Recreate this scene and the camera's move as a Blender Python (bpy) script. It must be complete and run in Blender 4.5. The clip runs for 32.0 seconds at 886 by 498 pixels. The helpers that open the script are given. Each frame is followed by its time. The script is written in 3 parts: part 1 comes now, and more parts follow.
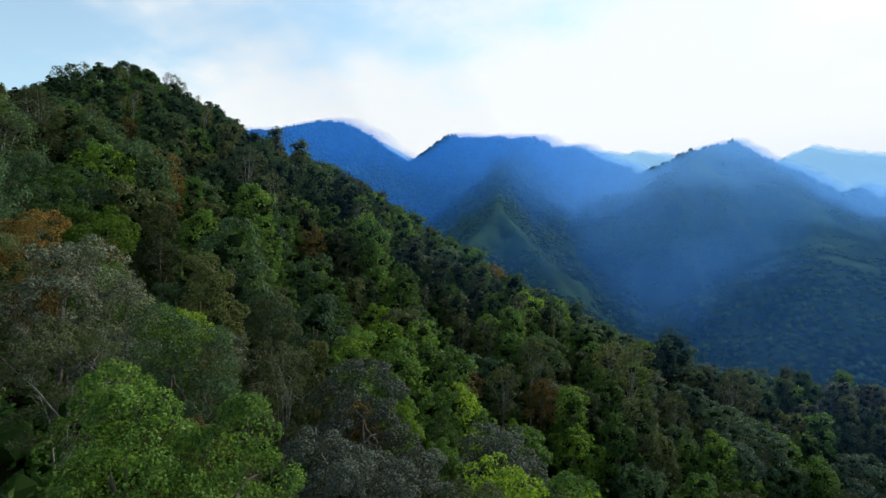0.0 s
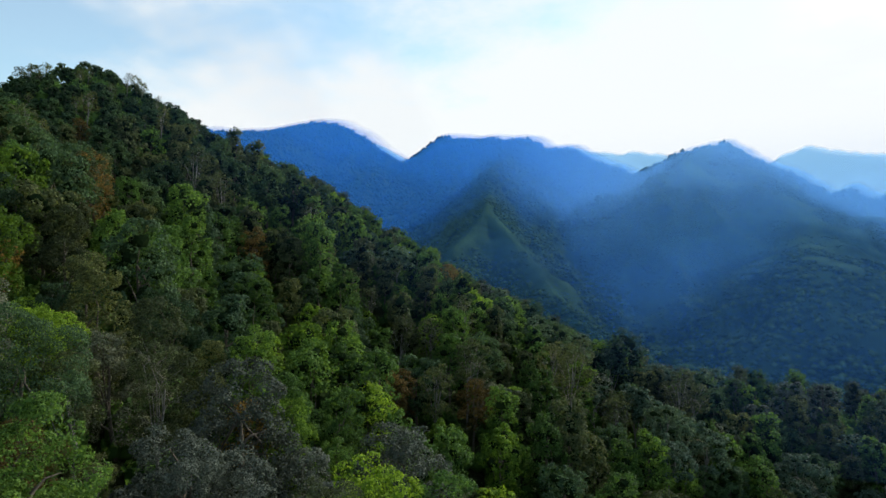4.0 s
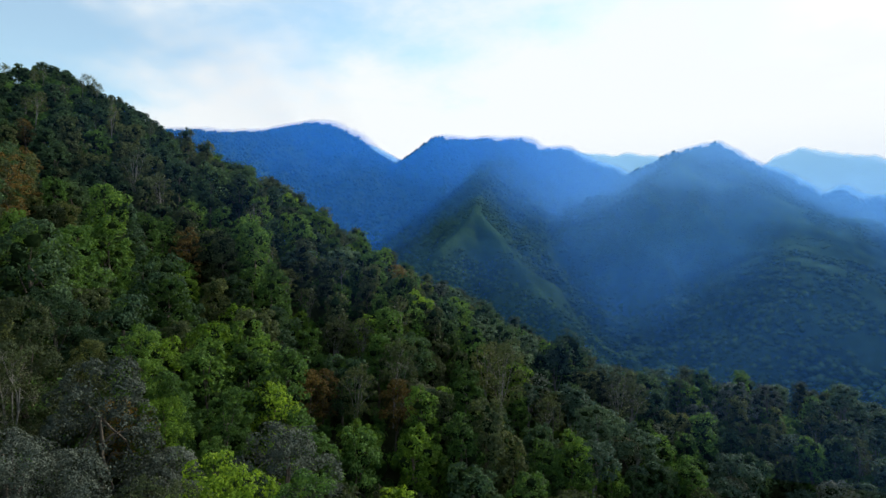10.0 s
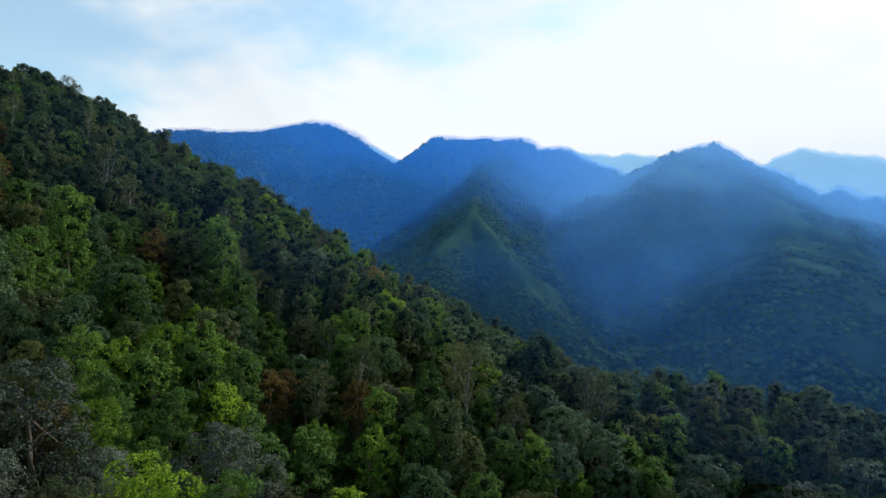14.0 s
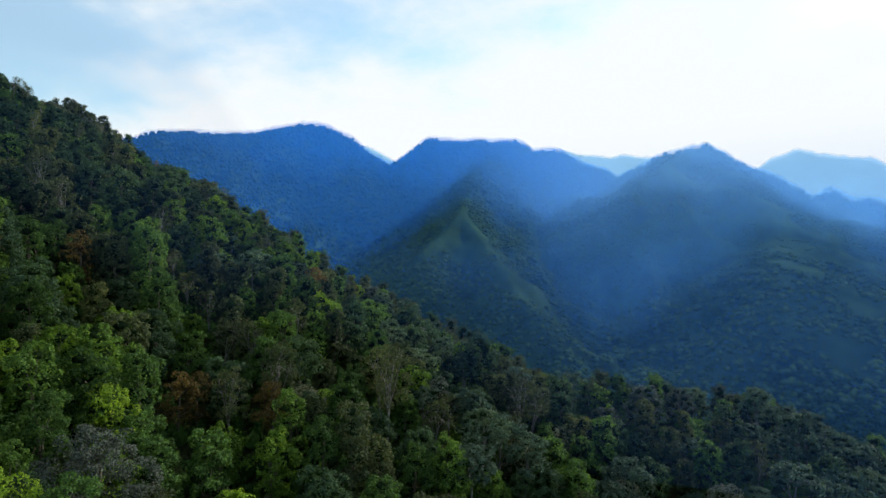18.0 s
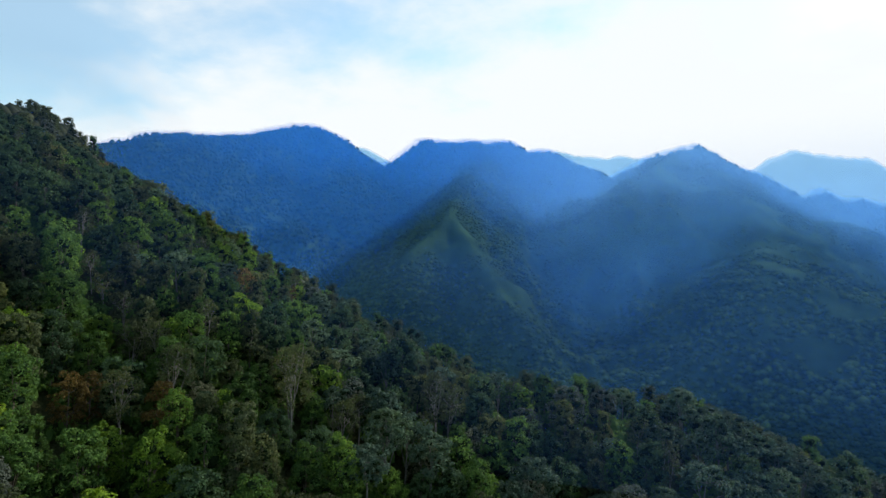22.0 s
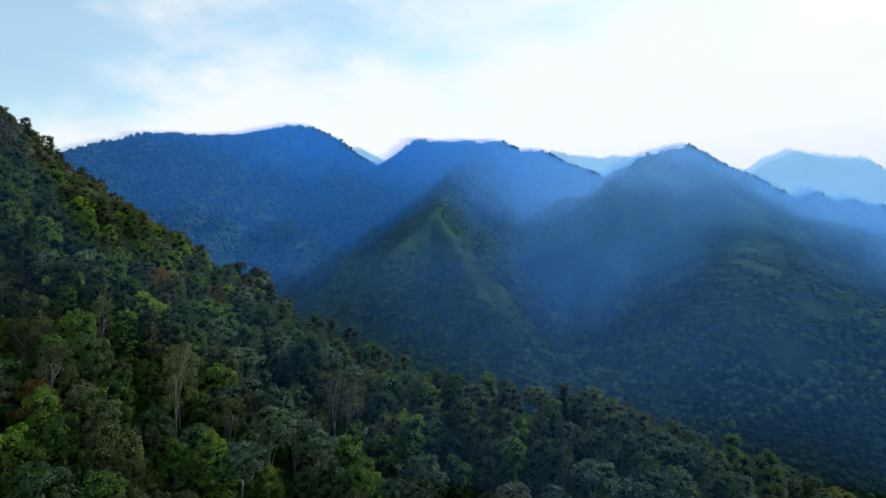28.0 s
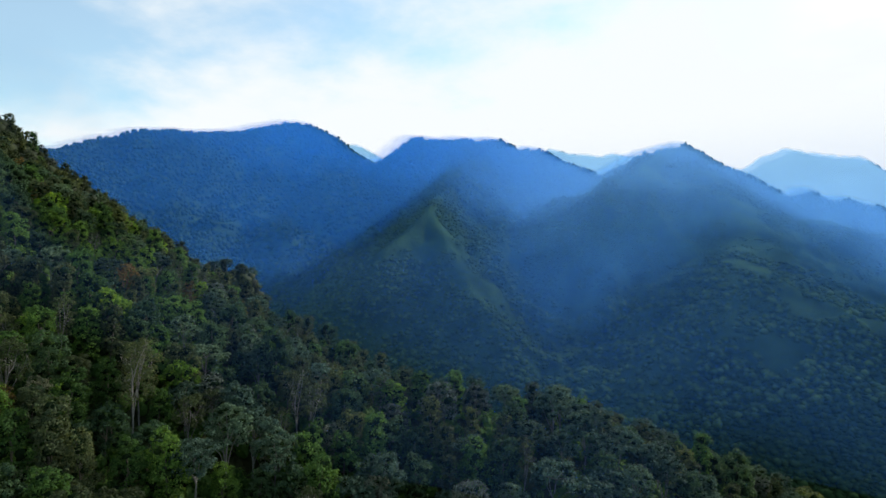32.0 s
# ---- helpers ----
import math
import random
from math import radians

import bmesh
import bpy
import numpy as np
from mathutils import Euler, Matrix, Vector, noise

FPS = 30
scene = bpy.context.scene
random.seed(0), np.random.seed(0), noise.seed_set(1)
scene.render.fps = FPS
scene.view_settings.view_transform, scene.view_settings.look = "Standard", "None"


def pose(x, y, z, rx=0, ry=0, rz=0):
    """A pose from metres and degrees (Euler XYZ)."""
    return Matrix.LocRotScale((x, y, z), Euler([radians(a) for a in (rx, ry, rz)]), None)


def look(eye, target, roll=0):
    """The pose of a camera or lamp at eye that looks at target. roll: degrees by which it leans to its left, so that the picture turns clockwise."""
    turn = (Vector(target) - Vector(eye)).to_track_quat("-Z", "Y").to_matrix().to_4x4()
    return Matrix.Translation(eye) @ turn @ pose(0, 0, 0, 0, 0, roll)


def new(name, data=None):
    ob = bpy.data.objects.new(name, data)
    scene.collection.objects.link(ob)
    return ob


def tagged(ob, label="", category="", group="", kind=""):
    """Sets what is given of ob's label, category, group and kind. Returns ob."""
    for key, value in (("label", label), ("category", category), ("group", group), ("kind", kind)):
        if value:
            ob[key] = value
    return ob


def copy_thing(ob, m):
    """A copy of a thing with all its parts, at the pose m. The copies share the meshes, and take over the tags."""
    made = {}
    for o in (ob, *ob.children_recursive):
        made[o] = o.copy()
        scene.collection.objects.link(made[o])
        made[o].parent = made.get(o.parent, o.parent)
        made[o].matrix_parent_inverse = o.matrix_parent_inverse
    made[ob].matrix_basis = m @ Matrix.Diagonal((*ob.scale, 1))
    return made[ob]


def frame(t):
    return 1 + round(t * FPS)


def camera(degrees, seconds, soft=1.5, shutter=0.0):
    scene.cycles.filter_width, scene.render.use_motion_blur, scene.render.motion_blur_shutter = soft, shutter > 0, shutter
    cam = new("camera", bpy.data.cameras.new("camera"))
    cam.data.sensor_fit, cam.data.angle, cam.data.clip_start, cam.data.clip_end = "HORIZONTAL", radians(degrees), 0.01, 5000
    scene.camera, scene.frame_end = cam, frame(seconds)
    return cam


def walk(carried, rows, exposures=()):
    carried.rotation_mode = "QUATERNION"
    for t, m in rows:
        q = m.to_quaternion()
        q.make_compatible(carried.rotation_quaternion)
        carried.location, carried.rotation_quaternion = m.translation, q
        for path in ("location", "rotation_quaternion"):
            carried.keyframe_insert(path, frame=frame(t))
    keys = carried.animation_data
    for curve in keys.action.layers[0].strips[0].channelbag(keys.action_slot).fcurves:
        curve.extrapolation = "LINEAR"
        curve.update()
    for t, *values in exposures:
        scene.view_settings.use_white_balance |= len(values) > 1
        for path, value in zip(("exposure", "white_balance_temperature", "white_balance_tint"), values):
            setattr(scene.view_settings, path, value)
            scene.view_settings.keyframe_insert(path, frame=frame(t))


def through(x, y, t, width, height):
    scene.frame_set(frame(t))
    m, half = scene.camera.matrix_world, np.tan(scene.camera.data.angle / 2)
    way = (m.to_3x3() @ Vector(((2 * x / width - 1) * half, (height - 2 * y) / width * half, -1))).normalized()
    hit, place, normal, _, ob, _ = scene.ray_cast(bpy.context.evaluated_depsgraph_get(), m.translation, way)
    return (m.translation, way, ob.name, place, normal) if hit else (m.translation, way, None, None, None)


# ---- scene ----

# ---------------------------------------------------------------- camera
cam = camera(74.0, 32.0)
# seconds, x, y, z, yaw, pitch, roll: a flight to the right along a wooded slope
FLIGHT = [
    (0.0, -0.13, -0.06, -0.04, 0.70, 0.28, 0.25),
    (1.0, 2.71, -0.07, -0.07, 0.66, 0.30, 0.24),
    (2.0, 5.70, -0.07, -0.10, 0.61, 0.32, 0.22),
    (3.0, 8.70, -0.08, -0.11, 0.55, 0.35, 0.20),
    (4.3, 12.60, -0.12, -0.14, 0.49, 0.39, 0.19),
    (5.5, 16.27, -0.15, -0.17, 0.43, 0.43, 0.18),
    (6.0, 17.70, -0.16, -0.18, 0.41, 0.43, 0.18),
    (7.0, 20.16, -0.19, -0.19, 0.36, 0.46, 0.18),
    (8.0, 22.24, -0.29, -0.20, 0.35, 0.48, 0.20),
    (9.0, 23.97, -0.37, -0.18, 0.33, 0.47, 0.22),
    (10.0, 25.51, -0.41, -0.18, 0.32, 0.48, 0.25),
    (11.0, 27.00, -0.44, -0.18, 0.32, 0.50, 0.27),
    (12.0, 28.68, -0.47, -0.15, 0.35, 0.49, 0.28),
    (13.0, 30.63, -0.52, -0.10, 0.43, 0.50, 0.28),
    (14.0, 33.08, -0.56, -0.02, 0.52, 0.51, 0.27),
    (15.3, 37.35, -0.56, 0.08, 0.58, 0.56, 0.27),
    (16.5, 42.25, -0.54, 0.17, 0.62, 0.60, 0.28),
    (17.0, 44.52, -0.52, 0.20, 0.61, 0.61, 0.29),
    (18.0, 49.26, -0.53, 0.23, 0.57, 0.63, 0.30),
    (19.0, 54.31, -0.56, 0.23, 0.60, 0.67, 0.33),
    (20.0, 59.52, -0.64, 0.21, 0.66, 0.71, 0.33),
    (21.0, 64.78, -0.71, 0.19, 0.74, 0.74, 0.32),
    (22.0, 69.93, -0.81, 0.19, 0.81, 0.76, 0.30),
    (23.0, 74.95, -0.92, 0.21, 0.89, 0.76, 0.27),
    (24.0, 79.83, -0.95, 0.22, 0.95, 0.77, 0.23),
    (25.0, 84.36, -0.95, 0.20, 1.02, 0.77, 0.21),
    (26.3, 89.40, -0.95, 0.18, 1.05, 0.73, 0.20),
    (27.5, 93.22, -0.94, 0.16, 1.06, 0.69, 0.21),
    (28.0, 94.66, -0.92, 0.16, 1.03, 0.69, 0.23),
    (29.0, 97.30, -0.85, 0.17, 1.03, 0.63, 0.30),
    (30.0, 99.60, -0.78, 0.17, 1.03, 0.58, 0.37),
    (31.0, 101.60, -0.72, 0.18, 1.03, 0.54, 0.44),
    (32.0, 103.50, -0.68, 0.19, 1.03, 0.50, 0.50),
]


def flight_pose(x, y, z, yaw, pitch, roll):
    a, b = radians(yaw), radians(pitch)
    ahead = Vector((-math.sin(a) * math.cos(b), math.cos(a) * math.cos(b), math.sin(b)))
    return look((x, y, z), Vector((x, y, z)) + ahead, roll)


walk(cam, [(row[0], flight_pose(*row[1:])) for row in FLIGHT])

# ---------------------------------------------------------------- sky and sun
SUN_AZIMUTH, SUN_ELEVATION = 45.0, 30.0  # degrees to the right of straight ahead, above the horizon
scene.view_settings.exposure = 0.0
world = bpy.data.worlds.new("sky")
scene.world = world
world.use_nodes = True
wn, wl = world.node_tree.nodes, world.node_tree.links
wn.clear()
sky = wn.new("ShaderNodeTexSky")
sky.sky_type, sky.sun_disc = "NISHITA", False
sky.sun_elevation, sky.sun_rotation = radians(SUN_ELEVATION), radians(SUN_AZIMUTH)
sky.air_density, sky.dust_density, sky.ozone_density = 1.2, 0.6, 1.2
coord = wn.new("ShaderNodeTexCoord")
stretch = wn.new("ShaderNodeMapping")
stretch.inputs["Scale"].default_value = (1.0, 1.0, 2.2)
stretch.inputs["Location"].default_value = (0.75, 0.3, 0.35)
clouds = wn.new("ShaderNodeTexNoise")
clouds.inputs["Scale"].default_value, clouds.inputs["Detail"].default_value = 3.4, 8.0
clouds.inputs["Roughness"].default_value, clouds.inputs["Distortion"].default_value = 0.55, 0.15
toward = wn.new("ShaderNodeVectorMath")  # haze and cloud thicken towards the sun
toward.operation = "DOT_PRODUCT"
toward.inputs[1].default_value = (math.sin(radians(SUN_AZIMUTH)), math.cos(radians(SUN_AZIMUTH)), 0.15)
thicken = wn.new("ShaderNodeMath")
thicken.operation = "MULTIPLY_ADD"
thicken.inputs[1].default_value = 0.40
cover = wn.new("ShaderNodeMapRange")
cover.interpolation_type = "SMOOTHSTEP"
for socket, value in (("From Min", 0.58), ("From Max", 0.92), ("To Min", 0.26), ("To Max", 1.0)):
    cover.inputs[socket].default_value = value
mix_sky = wn.new("ShaderNodeMixRGB")
mix_sky.inputs["Color2"].default_value = (6.3, 6.6, 6.7, 1)
back = wn.new("ShaderNodeBackground")
back.inputs["Strength"].default_value = 0.15
wout = wn.new("ShaderNodeOutputWorld")
wl.new(coord.outputs["Generated"], stretch.inputs["Vector"])
wl.new(stretch.outputs["Vector"], clouds.inputs["Vector"])
wl.new(coord.outputs["Generated"], toward.inputs[0])
wl.new(toward.outputs["Value"], thicken.inputs[0])
height = wn.new("ShaderNodeSeparateXYZ")
haze = wn.new("ShaderNodeMapRange")  # the air whitens towards the horizon
for socket, value in (("From Min", 0.10), ("From Max", 0.36), ("To Min", 0.28), ("To Max", 0.0)):
    haze.inputs[socket].default_value = value
add = wn.new("ShaderNodeMath")
add.operation = "ADD"
wl.new(coord.outputs["Generated"], height.inputs["Vector"])
wl.new(height.outputs["Z"], haze.inputs["Value"])
wl.new(clouds.outputs["Fac"], add.inputs[0])
wl.new(haze.outputs["Result"], add.inputs[1])
wl.new(add.outputs["Value"], thicken.inputs[2])
wl.new(thicken.outputs["Value"], cover.inputs["Value"])
wl.new(cover.outputs["Result"], mix_sky.inputs["Fac"])
clear = wn.new("ShaderNodeMixRGB")  # high thin haze makes the clear gaps a pale cyan
clear.blend_type = "MULTIPLY"
clear.inputs["Fac"].default_value = 1.0
clear.inputs["Color2"].default_value = (0.86, 1.22, 1.28, 1)
wl.new(sky.outputs["Color"], clear.inputs["Color1"])
wl.new(clear.outputs["Color"], mix_sky.inputs["Color1"])
wl.new(mix_sky.outputs["Color"], back.inputs["Color"])
wl.new(back.outputs["Background"], wout.inputs["Surface"])

sun = new("sun", bpy.data.lights.new("sun", "SUN"))
sun.data.energy, sun.data.angle, sun.data.color = 5.0, radians(1.5), (1.0, 0.93, 0.80)
sa, se = radians(SUN_AZIMUTH), radians(SUN_ELEVATION)
SUNWARD = Vector((math.sin(sa) * math.cos(se), math.cos(sa) * math.cos(se), math.sin(se)))
sun.matrix_world = look(SUNWARD * 900.0, (0, 0, 0))

# ---------------------------------------------------------------- materials


def material(name, rough=0.8):
    m = bpy.data.materials.new(name)
    m.use_nodes = True
    bsdf = m.node_tree.nodes["Principled BSDF"]
    bsdf.inputs["Roughness"].default_value = rough
    return m, m.node_tree.nodes, m.node_tree.links, bsdf


def ramp(nodes, stops):
    r = nodes.new("ShaderNodeValToRGB")
    while len(r.color_ramp.elements) < len(stops):
        r.color_ramp.elements.new(0.5)
    for e, (at, c) in zip(r.color_ramp.elements, stops):
        e.position, e.color = at, (*c, 1)
    return r


def noise_tex(nodes, links, scale, detail=4.0, rough=0.55, source="Object"):
    c = nodes.new("ShaderNodeTexCoord")
    n = nodes.new("ShaderNodeTexNoise")
    n.inputs["Scale"].default_value, n.inputs["Detail"].default_value = scale, detail
    n.inputs["Roughness"].default_value = rough
    links.new(c.outputs[source], n.inputs["Vector"])
    return n


def mix_rgb(nodes, links, kind, fac, a, b):
    x = nodes.new("ShaderNodeMixRGB")
    x.blend_type = kind
    for socket, value in (("Fac", fac), ("Color1", a), ("Color2", b)):
        if isinstance(value, (int, float)):
            x.inputs[socket].default_value = value if socket == "Fac" else (value, value, value, 1)
        elif isinstance(value, tuple):
            x.inputs[socket].default_value = (*value, 1)
        else:
            links.new(value, x.inputs[socket])
    return x.outputs["Color"]


def leaf_material(name, dark, mid, light, through=0.35, rough=0.72, shine=0.12):
    """Leaves: hue by tree, by spray and by a slow stain over the crown; light also passes through."""
    m, nodes, links, bsdf = material(name, rough)
    geo = nodes.new("ShaderNodeNewGeometry")
    info = nodes.new("ShaderNodeObjectInfo")
    spray = ramp(nodes, [(0.0, dark), (0.55, mid), (1.0, light)])
    links.new(geo.outputs["Random Per Island"], spray.inputs["Fac"])
    tree = ramp(nodes, [(0.0, (0.50, 0.55, 0.54)), (0.5, (0.96, 1.0, 1.0)), (1.0, (1.50, 1.38, 1.02))])
    links.new(info.outputs["Random"], tree.inputs["Fac"])
    patch = ramp(nodes, [(0.3, (0.72, 0.74, 0.72)), (0.7, (1.2, 1.18, 1.1))])
    links.new(noise_tex(nodes, links, 0.45, 3.0).outputs["Fac"], patch.inputs["Fac"])
    c = mix_rgb(nodes, links, "MULTIPLY", 1.0, spray.outputs["Color"], tree.outputs["Color"])
    c = mix_rgb(nodes, links, "MULTIPLY", 1.0, c, patch.outputs["Color"])
    links.new(c, bsdf.inputs["Base Color"])
    bsdf.inputs["Specular IOR Level"].default_value = shine
    glow = nodes.new("ShaderNodeBsdfTranslucent")
    warm = mix_rgb(nodes, links, "MULTIPLY", 1.0, c, (1.25, 1.25, 0.72))
    links.new(warm, glow.inputs["Color"])
    both = nodes.new("ShaderNodeMixShader")
    both.inputs["Fac"].default_value = through
    links.new(bsdf.outputs["BSDF"], both.inputs[1])
    links.new(glow.outputs["BSDF"], both.inputs[2])
    links.new(both.outputs["Shader"], nodes["Material Output"].inputs["Surface"])
    return m


def bark_material(name, dark, light):
    m, nodes, links, bsdf = material(name, 0.9)
    n = noise_tex(nodes, links, 3.0, 6.0, 0.65)
    r = ramp(nodes, [(0.3, dark), (0.7, light)])
    links.new(n.outputs["Fac"], r.inputs["Fac"])
    links.new(r.outputs["Color"], bsdf.inputs["Base Color"])
    bump = nodes.new("ShaderNodeBump")
    bump.inputs["Strength"].default_value, bump.inputs["Distance"].default_value = 0.6, 0.05
    links.new(n.outputs["Fac"], bump.inputs["Height"])
    links.new(bump.outputs["Normal"], bsdf.inputs["Normal"])
    return m


LEAF_DARK = leaf_material("leaf_dark_green", (0.022, 0.048, 0.030), (0.042, 0.080, 0.046), (0.070, 0.124, 0.064))
LEAF_GREEN = leaf_material("leaf_green", (0.030, 0.070, 0.020), (0.062, 0.126, 0.033), (0.110, 0.200, 0.050), 0.42)
LEAF_BRIGHT = leaf_material("leaf_fresh_green", (0.056, 0.112, 0.016), (0.110, 0.195, 0.026), (0.175, 0.280, 0.040), 0.45)
LEAF_GREY = leaf_material("leaf_silver_grey", (0.058, 0.070, 0.060), (0.096, 0.112, 0.096), (0.142, 0.160, 0.134), 0.15)
LEAF_BLUE = leaf_material("leaf_blue_green", (0.036, 0.068, 0.052), (0.062, 0.104, 0.080), (0.100, 0.152, 0.116), 0.25)
LEAF_BROWN = leaf_material("leaf_rust", (0.070, 0.048, 0.018), (0.125, 0.085, 0.028), (0.190, 0.130, 0.042), 0.35)
LEAF_OLIVE = leaf_material("leaf_olive", (0.036, 0.050, 0.026), (0.064, 0.083, 0.040), (0.104, 0.126, 0.058), 0.35)
# near-black colour for crown cores: the shade between the leaves is painted in
LEAF_INNER_SHADE = leaf_material("inner_foliage_shade", (0.008, 0.016, 0.008), (0.013, 0.024, 0.011), (0.019, 0.034, 0.014), 0.2, 1.0, 0.0)
LEAF_FAR = leaf_material("leaf_far_woods", (0.024, 0.050, 0.022), (0.034, 0.066, 0.029), (0.050, 0.090, 0.040), 0.0, 1.0, 0.0)
BARK = bark_material("bark_brown", (0.045, 0.036, 0.026), (0.120, 0.100, 0.075))
BARK_PALE = bark_material("bark_pale", (0.085, 0.080, 0.070), (0.210, 0.200, 0.180))

# ground: dark forest litter near by, grass on open slopes, woods on the mountains
GROUND, gn, gl, gb = material("hillside", 0.95)
litter = ramp(gn, [(0.25, (0.026, 0.034, 0.016)), (0.55, (0.048, 0.060, 0.026)), (0.8, (0.075, 0.076, 0.038))])
gl.new(noise_tex(gn, gl, 0.25, 8.0, 0.65).outputs["Fac"], litter.inputs["Fac"])
wild = ramp(gn, [(0.36, (0.018, 0.042, 0.020)), (0.50, (0.030, 0.066, 0.030)), (0.64, (0.048, 0.096, 0.042))])
gl.new(noise_tex(gn, gl, 0.018, 9.0, 0.62).outputs["Fac"], wild.inputs["Fac"])
grass_attr = gn.new("ShaderNodeAttribute")
grass_attr.attribute_name = "grass"
pale_attr = gn.new("ShaderNodeAttribute")
pale_attr.attribute_name = "pale"
pale = ramp(gn, [(0.3, (0.040, 0.090, 0.040)), (0.7, (0.080, 0.150, 0.066))])
gl.new(noise_tex(gn, gl, 0.06, 7.0, 0.6).outputs["Fac"], pale.inputs["Fac"])
cover_colour = mix_rgb(gn, gl, "MIX", grass_attr.outputs["Fac"], litter.outputs["Color"], wild.outputs["Color"])
gl.new(mix_rgb(gn, gl, "MIX", pale_attr.outputs["Fac"], cover_colour, pale.outputs["Color"]), gb.inputs["Base Color"])
gb.inputs["Specular IOR Level"].default_value = 0.0
gbump = gn.new("ShaderNodeBump")
gbump.inputs["Strength"].default_value, gbump.inputs["Distance"].default_value = 1.0, 5.0
gl.new(noise_tex(gn, gl, 0.16, 9.0, 0.75).outputs["Fac"], gbump.inputs["Height"])
gl.new(gbump.outputs["Normal"], gb.inputs["Normal"])

ROCK, rn, rl, rb = material("cliff_rock", 0.9)
rr = ramp(rn, [(0.3, (0.10, 0.085, 0.07)), (0.7, (0.26, 0.22, 0.18))])
rl.new(noise_tex(rn, rl, 0.5, 7.0, 0.65).outputs["Fac"], rr.inputs["Fac"])
rl.new(rr.outputs["Color"], rb.inputs["Base Color"])

# ---------------------------------------------------------------- noise and land


def hashed(ix, iy, seed):
    h = np.sin(ix * 127.1 + iy * 311.7 + seed * 74.7) * 43758.5453
    return h - np.floor(h)


def value_noise(x, y, seed=0.0):
    ix, iy = np.floor(x), np.floor(y)
    fx, fy = x - ix, y - iy
    ux, uy = fx * fx * (3 - 2 * fx), fy * fy * (3 - 2 * fy)
    a, b = hashed(ix, iy, seed), hashed(ix + 1, iy, seed)
    c, d = hashed(ix, iy + 1, seed), hashed(ix + 1, iy + 1, seed)
    return (a + (b - a) * ux) * (1 - uy) + (c + (d - c) * ux) * uy


def fbm(x, y, octaves=4, seed=0.0):
    total, gain, norm = 0.0, 1.0, 0.0
    for n in range(octaves):
        total = total + gain * value_noise(x * 2.03**n, y * 2.03**n, seed + n)
        norm, gain = norm + gain, gain * 0.5
    return total / norm


def ridge(x, y, crest, near, far, knee, soft=6.0):
    """Height under a crest line: falls by near per metre up to knee metres away, then by far."""
    best = np.full(np.shape(x), -1e6)
    for (x0, y0, z0), (x1, y1, z1) in zip(crest, crest[1:]):
        dx, dy = x1 - x0, y1 - y0
        u = np.clip(((x - x0) * dx + (y - y0) * dy) / (dx * dx + dy * dy), 0, 1)
        d = np.hypot(x - x0 - u * dx, y - y0 - u * dy)
        d = np.sqrt(d * d + soft * soft) - soft
        best = np.maximum(best, z0 + u * (z1 - z0) - near * np.minimum(d, knee) - far * np.maximum(d - knee, 0))
    return best


LEFT_SHOULDER = [(-118, 197, 64), (-86, 110, 31), (-70, 50, 19), (-62, 0, 10), (-55, -80, 0)]
MAIN_RIDGE = [(-118, 197, 65), (-108, 194, 66), (-92, 188, 58), (-70, 178, 45), (-53, 174, 33), (-32, 170, 17), (-17, 163, 9), (8, 158, -1), (40, 164, -17.5), (62, 152, -26.5),
              (85, 160, -30.5), (109, 158, -29.5), (128, 160, -34.5), (166, 186, -51), (191, 176, -59.5), (215, 165, -68), (300, 150, -95)]
CLIFF_SPUR = [(-118, 197, 60), (-145, 300, 74), (-128, 300, 59), (-106, 310, 46), (-75, 330, 15), (-50, 345, -3), (-24, 353, -4)]
GREEN_SPUR = [(143, 1400, 221), (85, 1080, 136), (77, 940, 92), (67, 840, 62), (87, 775, 29), (110, 690, -10), (126, 640, -43),
              (144, 600, -63), (156, 560, -88), (168, 530, -108)]
GREEN_SPUR_FOOT = [(67, 840, 62), (46, 780, 33), (20, 730, 8), (-4, 690, -61), (-17, 650, -107)]
RIGHT_HILL = [(551, 1210, 222), (445, 1080, 167), (443, 1000, 129), (465, 970, 118), (494, 950, 115), (526, 940, 88), (566, 930, 66),
              (623, 920, 60), (664, 900, 59), (700, 890, 36), (735, 870, 37), (910, 850, 10), (1300, 800, -10)]
RIGHT_RIB = [(539, 930, 79), (467, 760, 22), (391, 580, -13), (346, 535, -46), (317, 508, -62), (338, 480, -86), (355, 455, -114)]
RIGHT_RIB_FOOT = [(317, 508, -62), (266, 470, -90), (241, 450, -108)]
BACK_LEFT = [(-1500, 850, 140), (-776, 1050, 173), (-682, 1150, 200), (-654, 1230, 237), (-596, 1300, 271), (-488, 1400, 286), (-443, 1500, 312),
             (-351, 1640, 363), (-288, 1640, 353), (-225, 1640, 322), (-162, 1640, 274), (-107, 1640, 246)]
BACK_MIDDLE = [(-107, 1640, 246), (-67, 1640, 270), (-12, 1640, 320), (90, 1640, 319), (232, 1640, 320), (277, 1620, 291), (352, 1600, 281),
               (419, 1550, 237), (460, 1450, 190)]
BACK_RIGHT = [(460, 1450, 190), (475, 1330, 191), (505, 1230, 212), (551, 1210, 218), (576, 1207, 230), (602, 1207, 214), (657, 1200, 172),
              (715, 1200, 143), (767, 1190, 125), (818, 1180, 131), (866, 1150, 107), (904, 1100, 89), (1051, 1050, 69), (1500, 1000, 40)]
